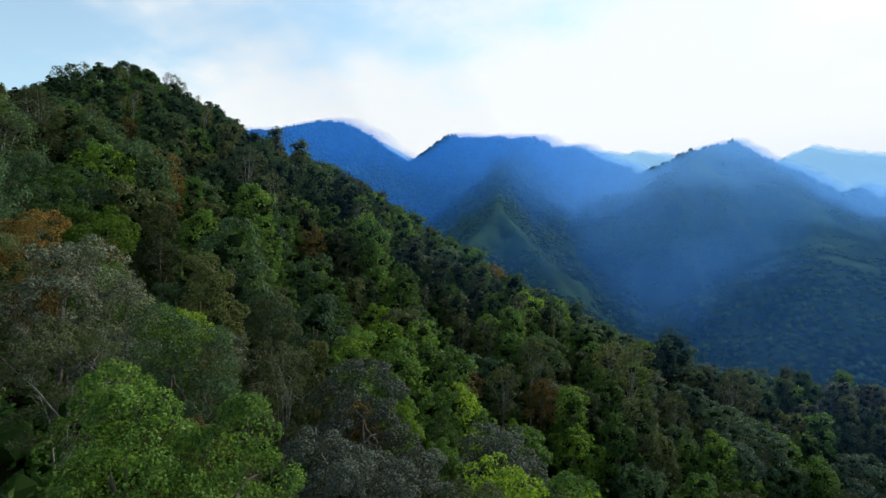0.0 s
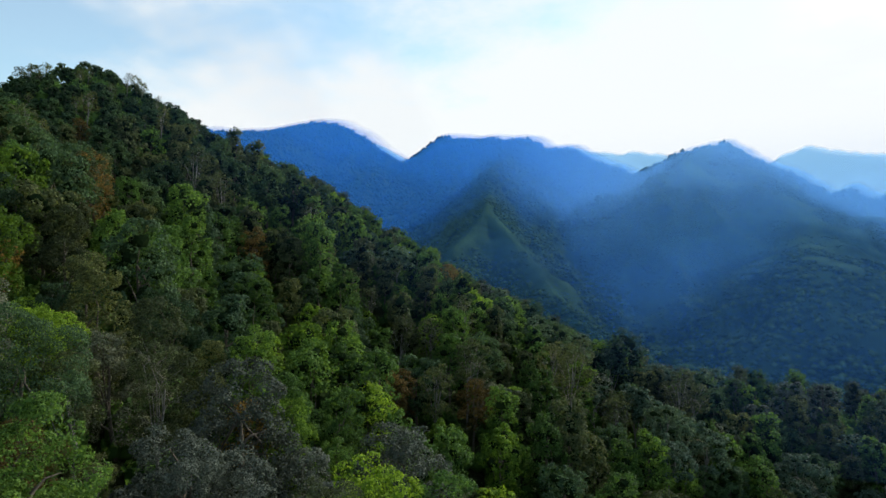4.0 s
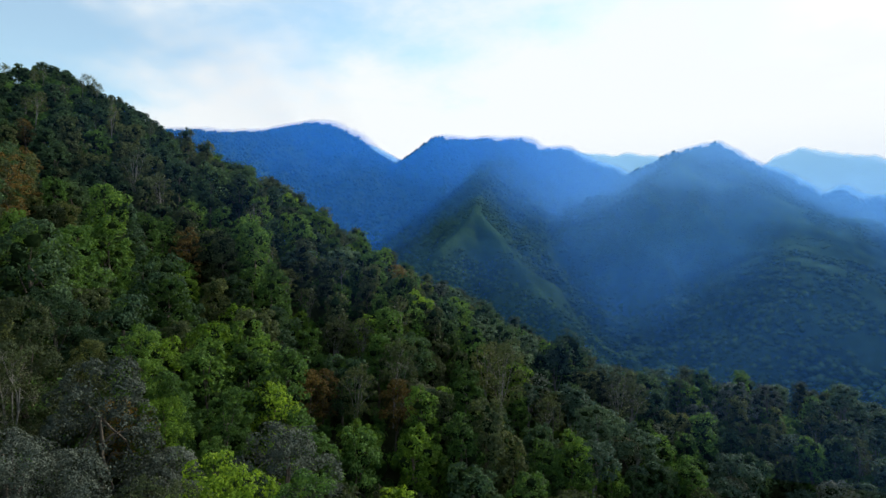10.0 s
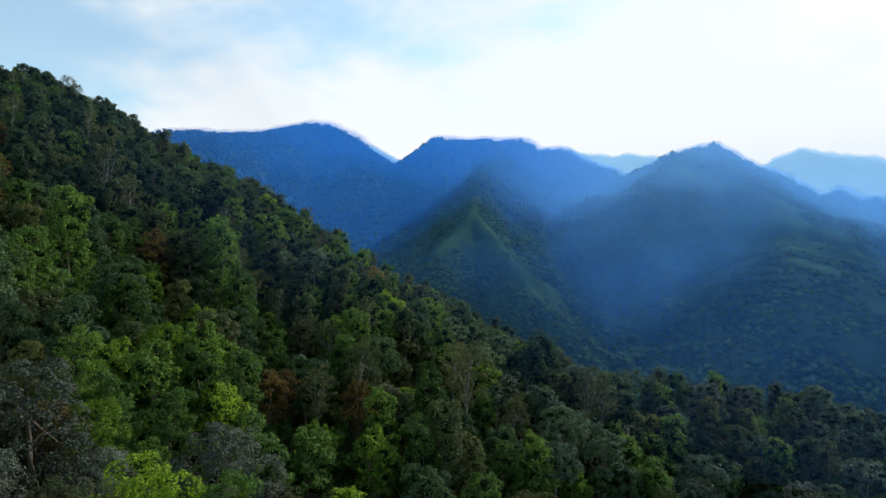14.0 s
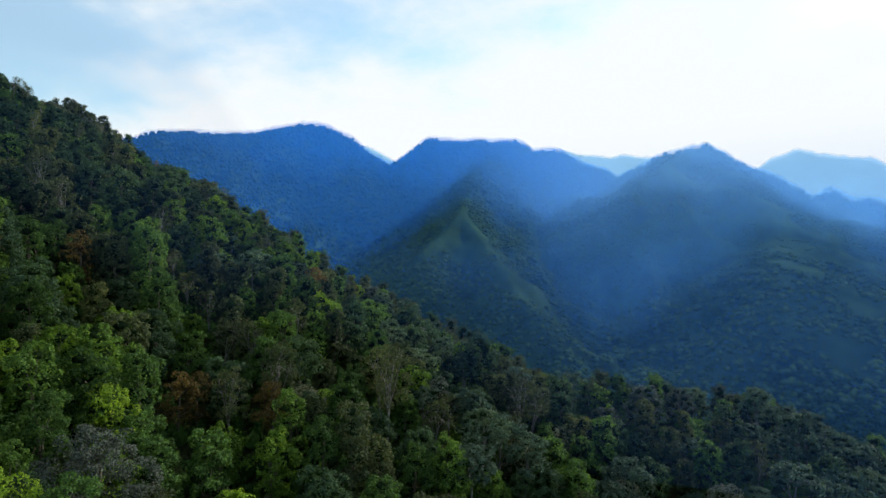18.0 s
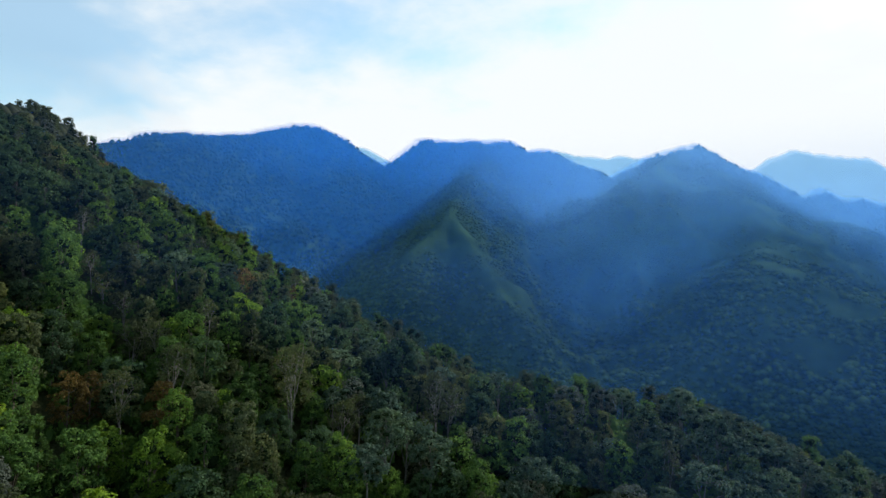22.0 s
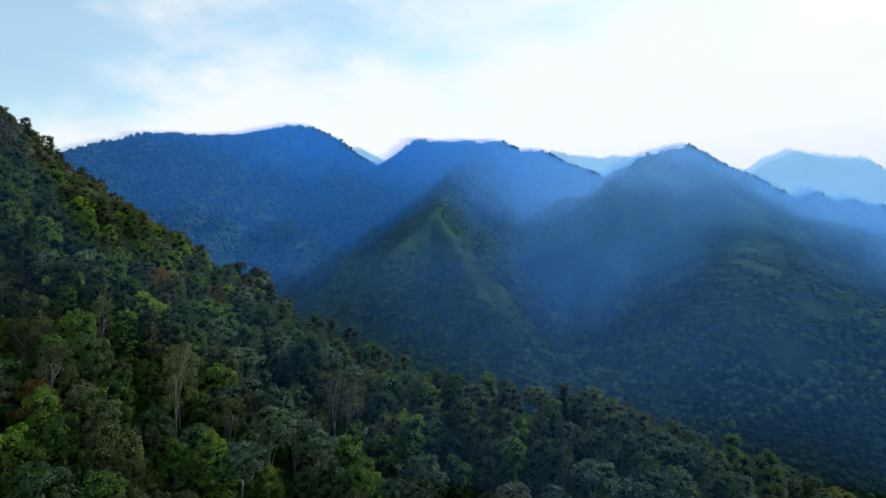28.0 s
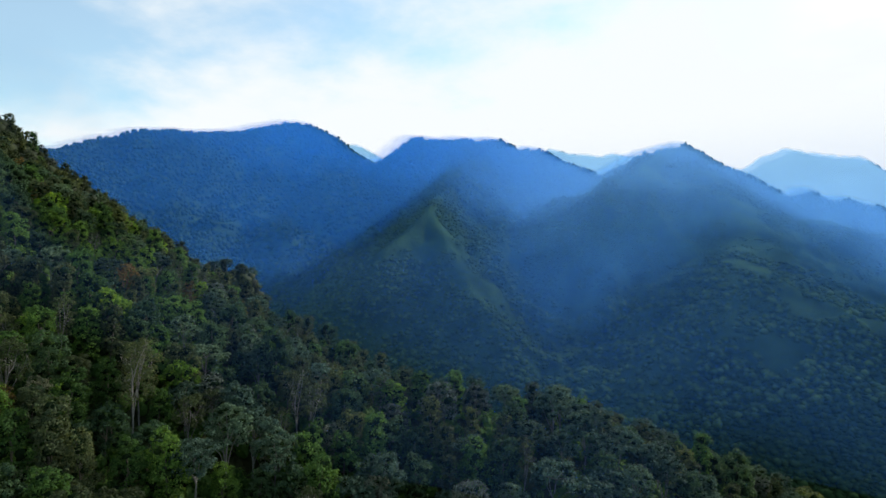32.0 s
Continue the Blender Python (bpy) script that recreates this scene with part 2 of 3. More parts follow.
FAR_RANGE = [(-2422, 2900, 400), (-1028, 2900, 400), (-471, 2900, 528), (-359, 2900, 517), (-220, 2900, 444), (87, 2900, 400), (464, 2800, 421),
             (585, 2800, 488), (707, 2800, 456), (895, 2800, 464), (1110, 2800, 440), (1514, 2800, 391), (1582, 2800, 448), (1703, 2800, 491),
             (1891, 2800, 466), (2053, 2800, 450), (2155, 2800, 391), (2900, 2700, 315)]
TREE_TOP = 16.0  # canopy above the ground


def crest_gap(x, y, crest):
    """Distance in plan from a crest line."""
    return -ridge(x, y, [(a, b, 0.0) for a, b, _ in crest], 1.0, 1.0, 1.0, 0.01)


def lit_short_grass(x, y):
    """Where short pale grass shows: along the open crests, on a patch of the rib and on the spur's sunny edge. On the
    hill crest, knob and rib its paleness also paints in sunlight.
    """
    line = np.maximum(np.clip(1.6 - crest_gap(x, y, RIGHT_HILL[1:]) / 9, 0, 1), 0.32 * np.clip(1.2 - crest_gap(x, y, GREEN_SPUR[2:8]) / 13, 0, 1))
    # rib: grass made paler to paint its sunlit flank
    line = np.maximum(line, 0.25 * np.clip(1.2 - crest_gap(x, y, RIGHT_RIB[2:]) / 20, 0, 1))
    patch = 0.7 * np.clip(1.35 - np.hypot((x - 398) / 12, (y - 588) / 46), 0, 1)
    knob = np.clip(1.2 - np.hypot((x - 447) / 22, (y - 1040) / 60), 0, 1)
    return np.clip(np.maximum(np.maximum(line, patch), knob) * (0.35 + 1.1 * fbm(x / 14, y / 14, 3, 41.0)), 0, 1)


GULLY = [(-4, 140, 0), (7, 104, 0), (14, 88, 0), (22, 60, 0)]


def canopy(x, y):
    near = np.maximum(ridge(x, y, LEFT_SHOULDER, 0.42, 0.65, 40), ridge(x, y, MAIN_RIDGE, 0.58, 0.60, 60))
    # the slope sags below the crests, with a gully and a dell
    sag = 2.5 * np.clip((150 - y) / 25, 0, 1) * np.clip((x + 48) / 18, 0, 1)
    near = near - sag - 5.5 * np.exp(-(crest_gap(x, y, GULLY) / 9) ** 2) - 3.5 * np.exp(-((x + 14) ** 2 + (y - 47) ** 2) / 256)
    return np.maximum(near, ridge(x, y, CLIFF_SPUR, 0.9, 0.9, 30) - 2.4 * np.maximum(x + 20, 0))


def mountains(x, y):
    z = np.maximum(ridge(x, y, GREEN_SPUR, 0.85, 0.7, 60, 5), ridge(x, y, GREEN_SPUR_FOOT, 0.8, 0.7, 40, 5))
    z = np.maximum(z, ridge(x, y, RIGHT_HILL, 0.48, 0.62, 120, 5))
    z = np.maximum(z, np.maximum(np.maximum(ridge(x, y, RIGHT_RIB[:3], 0.42, 0.62, 90, 16), ridge(x, y, RIGHT_RIB[2:], 0.75, 0.75, 60, 5)), ridge(x, y, RIGHT_RIB_FOOT, 0.75, 0.75, 60, 5)))
    for crest in (BACK_LEFT, BACK_MIDDLE, BACK_RIGHT):
        z = np.maximum(z, ridge(x, y, crest, 0.85, 0.6, 120, 5))
    return np.maximum(z, ridge(x, y, FAR_RANGE, 0.8, 0.5, 200, 8))


def land(x, y):
    """Height of the bare ground."""
    x, y = np.asarray(x, float), np.asarray(y, float)
    near = canopy(x, y)
    near = near - TREE_TOP + 1.5 * np.clip((x - 30) / 30, 0, 1) + 5.0 * np.clip((y - 215) / 40, 0, 1) + 6.0 * np.clip((near - 34) / 24, 0, 1) + 3.0 * (fbm(x / 22, y / 22, 3, 3.0) - 0.5)
    far = mountains(x, y)
    floor_z = -205.0 + 0.12 * np.clip(y - 300, 0, 900)
    depth = np.clip((y - 380) / 200, 0, 1)
    gully = 1 - np.abs(2 * fbm(x / 130, y / 190, 4, 9.0) - 1)
    crestward = np.clip((far - floor_z) / 60, 0, 1)
    low = np.clip(1.15 - (far - floor_z) / (220 + 0.1 * y), 0.15, 1)
    edge = np.minimum(np.minimum(crest_gap(x, y, RIGHT_RIB), crest_gap(x, y, RIGHT_RIB_FOOT)), np.minimum(crest_gap(x, y, GREEN_SPUR), crest_gap(x, y, GREEN_SPUR_FOOT)))
    edge = np.minimum(edge, crest_gap(x, y, RIGHT_HILL))
    back = np.full(np.shape(x), 1e6)
    for crest in (BACK_LEFT, BACK_MIDDLE, BACK_RIGHT):
        back = np.minimum(back, crest_gap(x, y, crest))
    relief = 75 * (gully - 0.86) + 34 * (0.5 - np.abs(fbm(x / 42, y / 90, 4, 5.0) - 0.5) * 2 - 0.25)
    far = far + depth * low * crestward * np.clip(edge / 45, 0.08, 1) * relief
    # steep ribs run down the mountain sides
    ribs = 1 - np.abs(2 * fbm(x / 85 + 0.6 * fbm(x / 200, y / 200, 2, 55.0), y / 300, 3, 51.0) - 1)
    far = far + depth * np.clip(np.minimum(back, edge) / 70, 0, 1) * np.clip((3000 - y) / 1200, 0, 1) * np.interp(y, [500, 1000, 1300], [10, 18, 46]) * (ribs - 0.8)
    floor_z = floor_z + 18 * (fbm(x / 120, y / 120, 4, 21.0) - 0.5)
    return np.maximum(np.maximum(near, far), floor_z)


def grid_mesh(name, X, Y, Z):
    rows, cols = X.shape
    index = np.arange(rows * cols).reshape(rows, cols)
    quads = np.stack([index[:-1, :-1], index[:-1, 1:], index[1:, 1:], index[1:, :-1]], -1).reshape(-1, 4)
    return mesh_from(name, np.stack([X, Y, Z], -1).reshape(-1, 3), quads)


def mesh_from(name, verts, faces, smooth=False):
    """A mesh of equal faces (all triangles or all quads) from arrays that the code computed."""
    me = bpy.data.meshes.new(name)
    faces = np.asarray(faces, np.int32)
    n, k = faces.shape
    me.vertices.add(len(verts))
    me.vertices.foreach_set("co", np.asarray(verts, np.float32).ravel())
    me.loops.add(n * k)
    me.loops.foreach_set("vertex_index", faces.ravel())
    me.polygons.add(n)
    me.polygons.foreach_set("loop_start", np.arange(0, n * k, k, dtype=np.int32))
    me.polygons.foreach_set("use_smooth", np.full(n, smooth))
    me.update(calc_edges=True)
    return me


# one sheet of ground, finer near by
rows_y = np.concatenate([np.arange(-120, 400, 4.0), 400 * 1.0062 ** np.arange(0, 401)])
side = np.linspace(-1, 1, 460)
side = 0.04 + 1.3 * (0.62 * side + 0.38 * side**3)
YY = np.repeat(rows_y[:, None], len(side), 1)
XX = 50 + side[None, :] * (np.maximum(YY, 0) + 260)
ground_mesh = grid_mesh("ground", XX, YY, land(XX, YY))
ground_mesh.polygons.foreach_set("use_smooth", np.full(len(ground_mesh.polygons), True))
open_grass = np.clip((YY - 300) / 60, 0, 1).astype(np.float32)
ground_mesh.attributes.new("grass", "FLOAT", "POINT").data.foreach_set("value", open_grass.ravel())
ground_mesh.attributes.new("pale", "FLOAT", "POINT").data.foreach_set("value", lit_short_grass(XX, YY).astype(np.float32).ravel())
ground_mesh.materials.append(GROUND)
ground = tagged(new("ground", ground_mesh), "wooded hillside and grassy mountain slopes around a deep valley", "ground", kind="structure")

# ---------------------------------------------------------------- trees


def ico(level=1):
    bm = bmesh.new()
    bmesh.ops.create_icosphere(bm, subdivisions=level, radius=1.0)
    v = np.array([p.co[:] for p in bm.verts])
    f = np.array([[p.index for p in q.verts] for q in bm.faces])
    bm.free()
    return v, f


ICO0, ICO1, ICO2 = ico(0), ico(1), ico(2)


def leaf_sprays(rng, centres, normals, size, flat=0.5):
    """Folded four-cornered sprays of leaves round the given points."""
    n = len(centres)
    w = normals + flat * rng.normal(size=(n, 3))
    w /= np.linalg.norm(w, axis=1)[:, None]
    u = np.cross(w, rng.normal(size=(n, 3)))
    u /= np.linalg.norm(u, axis=1)[:, None]
    v = np.cross(w, u)
    s = (size * rng.uniform(0.6, 1.35, n))[:, None]
    droop = w * s * 0.22
    verts = np.stack([centres - u * s, centres + v * s * 0.62 - droop, centres + u * s, centres - v * s * 0.62 - droop], 1).reshape(-1, 3)
    k = np.arange(n)[:, None] * 4
    return verts, np.concatenate([k + [0, 1, 2], k + [0, 2, 3]])


def crown_mesh(name, seed, lobes, leaves, size, core=0.74, flat=0.55):
    """A crown: lobes (centre, radii) with near-black cores that paint the shade inside, and sprays of leaves over the
    outer skin of them all.
    """
    rng = np.random.default_rng(seed)
    verts, faces, inner, count = [], [], 0, 0
    C = np.array([c for c, _ in lobes])
    S = np.array([r for _, r in lobes])
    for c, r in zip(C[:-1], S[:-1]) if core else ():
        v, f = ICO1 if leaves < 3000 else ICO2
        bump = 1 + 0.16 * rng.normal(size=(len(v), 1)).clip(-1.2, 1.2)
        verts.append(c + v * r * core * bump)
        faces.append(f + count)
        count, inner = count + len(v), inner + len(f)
    # every lobe swells into puffs of foliage, set towards the light
    puffs = 15
    axis = rng.normal(size=(len(C), puffs, 3)) + np.array([0, 0, 0.45])
    axis /= np.linalg.norm(axis, axis=2)[:, :, None]
    reach = rng.uniform(0.62, 0.86, (len(C), puffs, 1))
    PC = (C[:, None] + axis * S[:, None] * reach).reshape(-1, 3)
    PR = (S.mean(1)[:, None] * rng.uniform(0.26, 0.46, (len(C), puffs))).ravel()
    pick = rng.choice(len(PC), int(leaves * 3.0), p=PR**2 / (PR**2).sum())
    d = rng.normal(size=(len(pick), 3)) + 0.75 * axis.reshape(-1, 3)[pick] + np.array([0, 0, 0.25])
    d /= np.linalg.norm(d, axis=1)[:, None]
    p = PC[pick] + d * PR[pick][:, None] * rng.uniform(0.78, 1.12, (len(pick), 1)) * [1, 1, 0.85]
    outside, home = np.ones(len(p), bool), pick // puffs
    for k, (c, r) in enumerate(zip(C, S)):
        outside &= (home == k) | ((((p - c) / r) ** 2).sum(1) > 0.60)
    p, d = p[outside][:leaves], d[outside][:leaves]
    sv, sf = leaf_sprays(rng, p, d + np.array([0, 0, 0.3]), size, flat)
    me = mesh_from(name, np.concatenate(verts + [sv]), np.concatenate(faces + [sf + count]))
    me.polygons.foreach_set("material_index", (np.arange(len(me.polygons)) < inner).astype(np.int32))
    return me


def tube(verts, faces, path, radii, sides=6):
    base = sum(len(v) for v in verts)
    ring = np.linspace(0, 2 * np.pi, sides, endpoint=False)
    path = np.array(path, float)
    for n, (p, r) in enumerate(zip(path, radii)):
        way = path[min(n + 1, len(path) - 1)] - path[max(n - 1, 0)]
        way /= np.linalg.norm(way)
        a = np.cross(way, (0.3, 1.0, 0.1))
        a /= np.linalg.norm(a)
        b = np.cross(way, a)
        verts.append(p + r * (np.cos(ring)[:, None] * a + np.sin(ring)[:, None] * b))
    for n in range(len(path) - 1):
        for k in range(sides):
            i, j = base + n * sides + k, base + n * sides + (k + 1) % sides
            faces += [(i, j, j + sides), (i, j + sides, i + sides)]


def trunk_mesh(name, seed, height, radius, tips, bend=0.5, twigs=0):
    """A tapered trunk with a limb to each tip and, on bare trees, twigs that fork from the limbs."""
    rng = np.random.default_rng(seed)
    verts, faces = [], []
    knots = 6
    z = np.linspace(-1.2, height, knots)
    sway = np.cumsum(rng.normal(0, bend / 3, (knots, 2)), 0)
    sway -= sway[0]
    stem = np.column_stack([sway, z])
    tube(verts, faces, stem, radius * np.linspace(1.15, 0.45, knots), 7)
    for tip in tips:
        tip = np.array(tip, float)
        start = stem[rng.integers(2, knots)]
        mid = start + (tip - start) * 0.55 + np.array([0, 0, 0.12 * np.linalg.norm(tip - start)]) + rng.normal(0, 0.25, 3)
        tube(verts, faces, [start, start + (mid - start) * 0.5 + rng.normal(0, 0.12, 3), mid, tip], radius * np.array([0.5, 0.38, 0.26, 0.10]), 5)
        for _ in range(twigs):
            u = rng.uniform(0.2, 1.0)
            root = mid + (tip - mid) * u
            end = root + rng.normal(0, 1.0, 3) * [1, 1, 0.6] + [0, 0, 1.1]
            tube(verts, faces, [root, (root + end) / 2 + rng.normal(0, 0.15, 3), end], radius * np.array([0.14, 0.09, 0.04]), 3)
    return mesh_from(name, np.concatenate(verts), faces, True)


def spread_lobes(seed, count, bottom, top, width, lobe, shape="round", squash=0.8):
    """Lobes over the outline of a crown: round, column, dome or layered."""
    rng = np.random.default_rng(seed)
    out = []
    for n in range(count):
        h = (n + 0.5) / count
        a = n * 2.4 + rng.uniform(-0.5, 0.5)
        if shape == "round":
            reach = math.sin(math.pi * (0.18 + 0.74 * h)) ** 0.8
        elif shape == "column":
            reach = 0.95 - 0.55 * h
        elif shape == "dome":
            reach = math.sqrt(max(0.0, 1 - h**2.2)) + 0.05
        else:
            reach = (0.55 + 0.45 * math.sin(6.0 * h + seed)) * (1 - 0.35 * h)
        reach *= rng.uniform(0.62, 1.0) * (width - lobe * 0.7)
        r = lobe * rng.uniform(0.7, 1.25)
        out.append(((reach * math.cos(a), reach * math.sin(a), bottom + (top - bottom) * h + rng.uniform(-0.4, 0.4)),
                    (r, r * rng.uniform(0.85, 1.1), r * squash)))
    out.append(((0, 0, (bottom + top) * 0.52), (width * 0.5, width * 0.5, (top - bottom) * 0.34)))
    return out


def part(name, mesh, mat, parent, label=""):
    if not mesh.materials:
        mesh.materials.append(mat)
    ob = new(name, mesh)
    ob.parent = parent
    return tagged(ob, label)


def build_tree(kind, seed, detail, leaf, bark, label, shape, height, width, bottom, lobes, lobe, leaves, size, squash=0.8, radius=0.22, twigs=0):
    """One tree: an Empty at its foot with a trunk and a crown."""
    root = tagged(new(kind), label, "tree", "forest trees")
    where = spread_lobes(seed, lobes, bottom, height - lobe * squash * 0.6, width, lobe, shape, squash)
    rng = np.random.default_rng(seed + 7)
    tips = [where[i][0] for i in rng.choice(len(where) - 1, min(7, len(where) - 1), replace=False)]
    if twigs:
        where = where[:-1]
    part("trunk", trunk_mesh(kind + "_trunk", seed, height * 0.72, radius, tips, twigs=twigs), bark, root)
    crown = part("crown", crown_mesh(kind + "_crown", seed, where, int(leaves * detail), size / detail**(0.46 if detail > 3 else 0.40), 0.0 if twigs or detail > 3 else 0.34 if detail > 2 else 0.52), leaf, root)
    # second slot: the painted inner shade, on the core faces
    crown.data.materials.append(LEAF_INNER_SHADE)
    return root


# kind: leaf, bark, label, shape, height, width, bottom, lobes, lobe, leaves, size, squash, radius, twigs
KINDS = {
    "dark_tree": (LEAF_DARK, BARK, "dark green broadleaf tree on the steep forest slope", "round", 14.0, 4.8, 3.0, 12, 2.38, 1700, 0.30, 0.8, 0.24, 0),
    "green_tree": (LEAF_GREEN, BARK, "mid-green broadleaf tree with a lumpy leafy crown", "column", 15.0, 4.4, 2.6, 13, 2.24, 1700, 0.30, 0.8, 0.22, 0),
    "fresh_tree": (LEAF_BRIGHT, BARK, "fresh yellow-green broadleaf tree catching the sun", "round", 13.5, 4.5, 3.0, 12, 2.11, 1700, 0.30, 0.75, 0.20, 0),
    "silver_tree": (LEAF_GREY, BARK, "silver-grey leaved tree with a dense domed crown", "dome", 13.0, 5.2, 3.4, 22, 1.8, 2200, 0.27, 0.75, 0.26, 0),
    "umbrella_tree": (LEAF_BLUE, BARK_PALE, "blue-green tree with a flat layered umbrella crown", "dome", 14.5, 5.4, 8.0, 16, 1.8, 1700, 0.28, 0.5, 0.22, 0),
    "olive_tree": (LEAF_OLIVE, BARK, "dull olive tree with a tall uneven crown", "layered", 15.5, 4.4, 3.0, 12, 2.24, 1700, 0.30, 0.75, 0.22, 0),
    "summit_tree": (LEAF_DARK, BARK, "small wind-bent dark tree on the high summit", "round", 6.2, 2.3, 1.6, 11, 1.0, 1500, 0.21, 0.8, 0.14, 0),
    "spur_tree": (LEAF_OLIVE, BARK, "dark crowded tree on the spur behind the near slope", "round", 10.5, 3.8, 2.4, 14, 1.5, 1700, 0.30, 0.8, 0.2, 0),
    "rust_tree": (LEAF_BROWN, BARK, "tree with rust-brown dry leaves on the slope", "round", 13.0, 3.6, 4.5, 14, 1.3, 1100, 0.24, 0.8, 0.18, 4),
    "thin_tree": (LEAF_OLIVE, BARK_PALE, "thin tree with pale bare limbs and few leaves", "round", 15.5, 3.6, 7.0, 14, 1.2, 900, 0.22, 0.8, 0.16, 9),
}
VARIANTS = 3
models = {}
plant_rng = np.random.default_rng(4)
planted = []


def plant(kind, x, y, scale=1.0):
    """Sets one tree of a kind on the ground: finer leaves on the near part of the slope."""
    v = int(plant_rng.integers(VARIANTS)) if y >= 50 else int(plant_rng.integers(2))
    detail = 15.0 if y < 50 else 6.5 if y < 74 else 2.6 if y < 128 else 1.1 if y < 215 else 0.5
    z = float(land(x, y)) - 0.2
    m = pose(x, y, z, plant_rng.uniform(-5, 5), plant_rng.uniform(-5, 5), plant_rng.uniform(0, 360))
    s = scale * plant_rng.uniform(0.93, 1.07)
    if (kind, v, detail) in models:
        ob = copy_thing(models[kind, v, detail], m)
    else:
        leaf, bark, label, shape, height, width, bottom, lobes, lobe, leaves, size, squash, radius, twigs = KINDS[kind]
        seed = 100 * list(KINDS).index(kind) + 11 * v + 5
        ob = build_tree(kind, seed, detail, leaf, bark, label, shape, height * (0.90 + 0.08 * v), width * (1.08 - 0.07 * v), bottom,
                        lobes + v, lobe, leaves, size, squash, radius, twigs)
        ob.matrix_basis = m
        models[kind, v, detail] = ob
    ob.scale = (s * plant_rng.uniform(0.92, 1.1), s, s)
    planted.append((x, y))
    return ob


def clear_of(x, y, gap):
    return all((x - a) ** 2 + (y - b) ** 2 > gap * gap for a, b in planted)


# trees that stand out: place on the slope and size
for kind, places in (
    ("silver_tree", [(-31.0, 45.5, 1.15), (-8.2, 58.2, 1.2), (-3.9, 60.0, 0.9), (-9.6, 46.1, 1.15), (-5.2, 46.5, 0.9), (5.2, 72.1, 1.2), (-21.4, 57.8, 0.62), (86.4, 126.3, 1.0), (100.2, 152.6, 0.9), (88.9, 147.4, 0.9)]),
    ("fresh_tree", [(-37.5, 62.5, 1.0), (-28.0, 56.0, 0.9), (-25.6, 52.7, 0.75), (4.9, 54.1, 1.3), (-6.7, 64.7, 0.8), (0.5, 83.0, 1.0), (4.0, 78.0, 0.9), (18.3, 146.2, 1.0), (10.5, 97.3, 1.0), (-13.4, 109.8, 0.9), (87.6, 154.2, 0.7), (17.8, 145.9, 1.0), (53.3, 160.7, 0.8), (40.9, 133.4, 0.9), (127.6, 127.2, 0.8), (-9.1, 86.9, 1.0)]),
    ("green_tree", [(-17.0, 33.0, 1.2), (-12.2, 34.6, 1.15), (38.4, 93.5, 1.1), (28.5, 99.3, 1.0), (-5.0, 89.0, 1.1), (-11.4, 152.8, 1.0), (16.5, 140.2, 1.05), (4.2, 84.1, 1.0), (-2.5, 73.8, 0.95), (7.0, 82.0, 0.95), (-8.0, 84.0, 0.9), (-31.8, 100.5, 1.0), (-19.2, 95.7, 1.0), (-42.2, 61.4, 1.0), (-1.6, 84.1, 1.1), (-0.1, 91.1, 1.0), (56.5, 153.8, 0.9), (76.8, 121.3, 1.1), (76.2, 123.2, 1.0), (109.6, 134.8, 1.0), (49.4, 110.7, 1.0), (86.8, 153.4, 0.8), (-2.5, 116.0, 0.9)]),
    ("rust_tree", [(-47.4, 98.3, 1.0), (-10.3, 64.6, 0.9), (-66.1, 128.0, 0.9), (2.9, 107.1, 0.9), (1.2, 104.0, 0.8)]),
    ("thin_tree", [(-48.5, 138.3, 1.0), (-39.6, 135.4, 1.0), (-20.3, 50.4, 0.9), (-24.5, 36.0, 1.0), (-16.3, 55.6, 0.9), (36.7, 121.6, 1.25), (15.4, 113.3, 1.1), (69.1, 140.0, 1.2), (85.5, 151.2, 1.0), (35.0, 127.3, 1.2), (66.8, 139.0, 1.1), (10.4, 106.2, 1.0), (46.7, 124.7, 1.0)]),
    ("umbrella_tree", [(56.6, 120.9, 1.15), (56.2, 132.9, 0.9), (137.8, 157.3, 0.9), (140.6, 150.4, 1.0), (146.5, 148.5, 1.0), (152.2, 148.7, 1.0), (130.6, 143.2, 0.9), (155.7, 144.8, 1.0), (139.5, 135.4, 1.0), (60.1, 126.9, 1.1), (54.5, 133.7, 0.9), (88.4, 127.5, 1.1), (130.1, 153.7, 1.0), (137.0, 147.8, 1.0)]),
    ("dark_tree", [(-29.4, 154.5, 1.1), (-34.0, 148.5, 1.0), (36.6, 175.5, 1.1), (57.3, 152.8, 1.1), (-60.0, 100.1, 1.1)]),
):
    for x, y, scale in places:
        plant(kind, x, y, max(scale, 0.9) * 1.08)

LEFT_MIX = [("dark_tree", 0.20), ("green_tree", 0.34), ("olive_tree", 0.20), ("fresh_tree", 0.10), ("umbrella_tree", 0.04), ("thin_tree", 0.08), ("rust_tree", 0.05)]
LIT_RIB_MIX = [("dark_tree", 0.06), ("green_tree", 0.52), ("olive_tree", 0.14), ("fresh_tree", 0.24), ("thin_tree", 0.04)]  # brighter leaf colours stand in for sunlight on the rib
# darker leaf colours stand in for shade on the left slopes
SHADED_SLOPE_MIX = [("dark_tree", 0.42), ("green_tree", 0.12), ("olive_tree", 0.34), ("thin_tree", 0.06), ("rust_tree", 0.05)]
RIGHT_MIX = [("dark_tree", 0.36), ("green_tree", 0.16), ("olive_tree", 0.20), ("fresh_tree", 0.02), ("umbrella_tree", 0.22), ("thin_tree", 0.07), ("silver_tree", 0.09)]
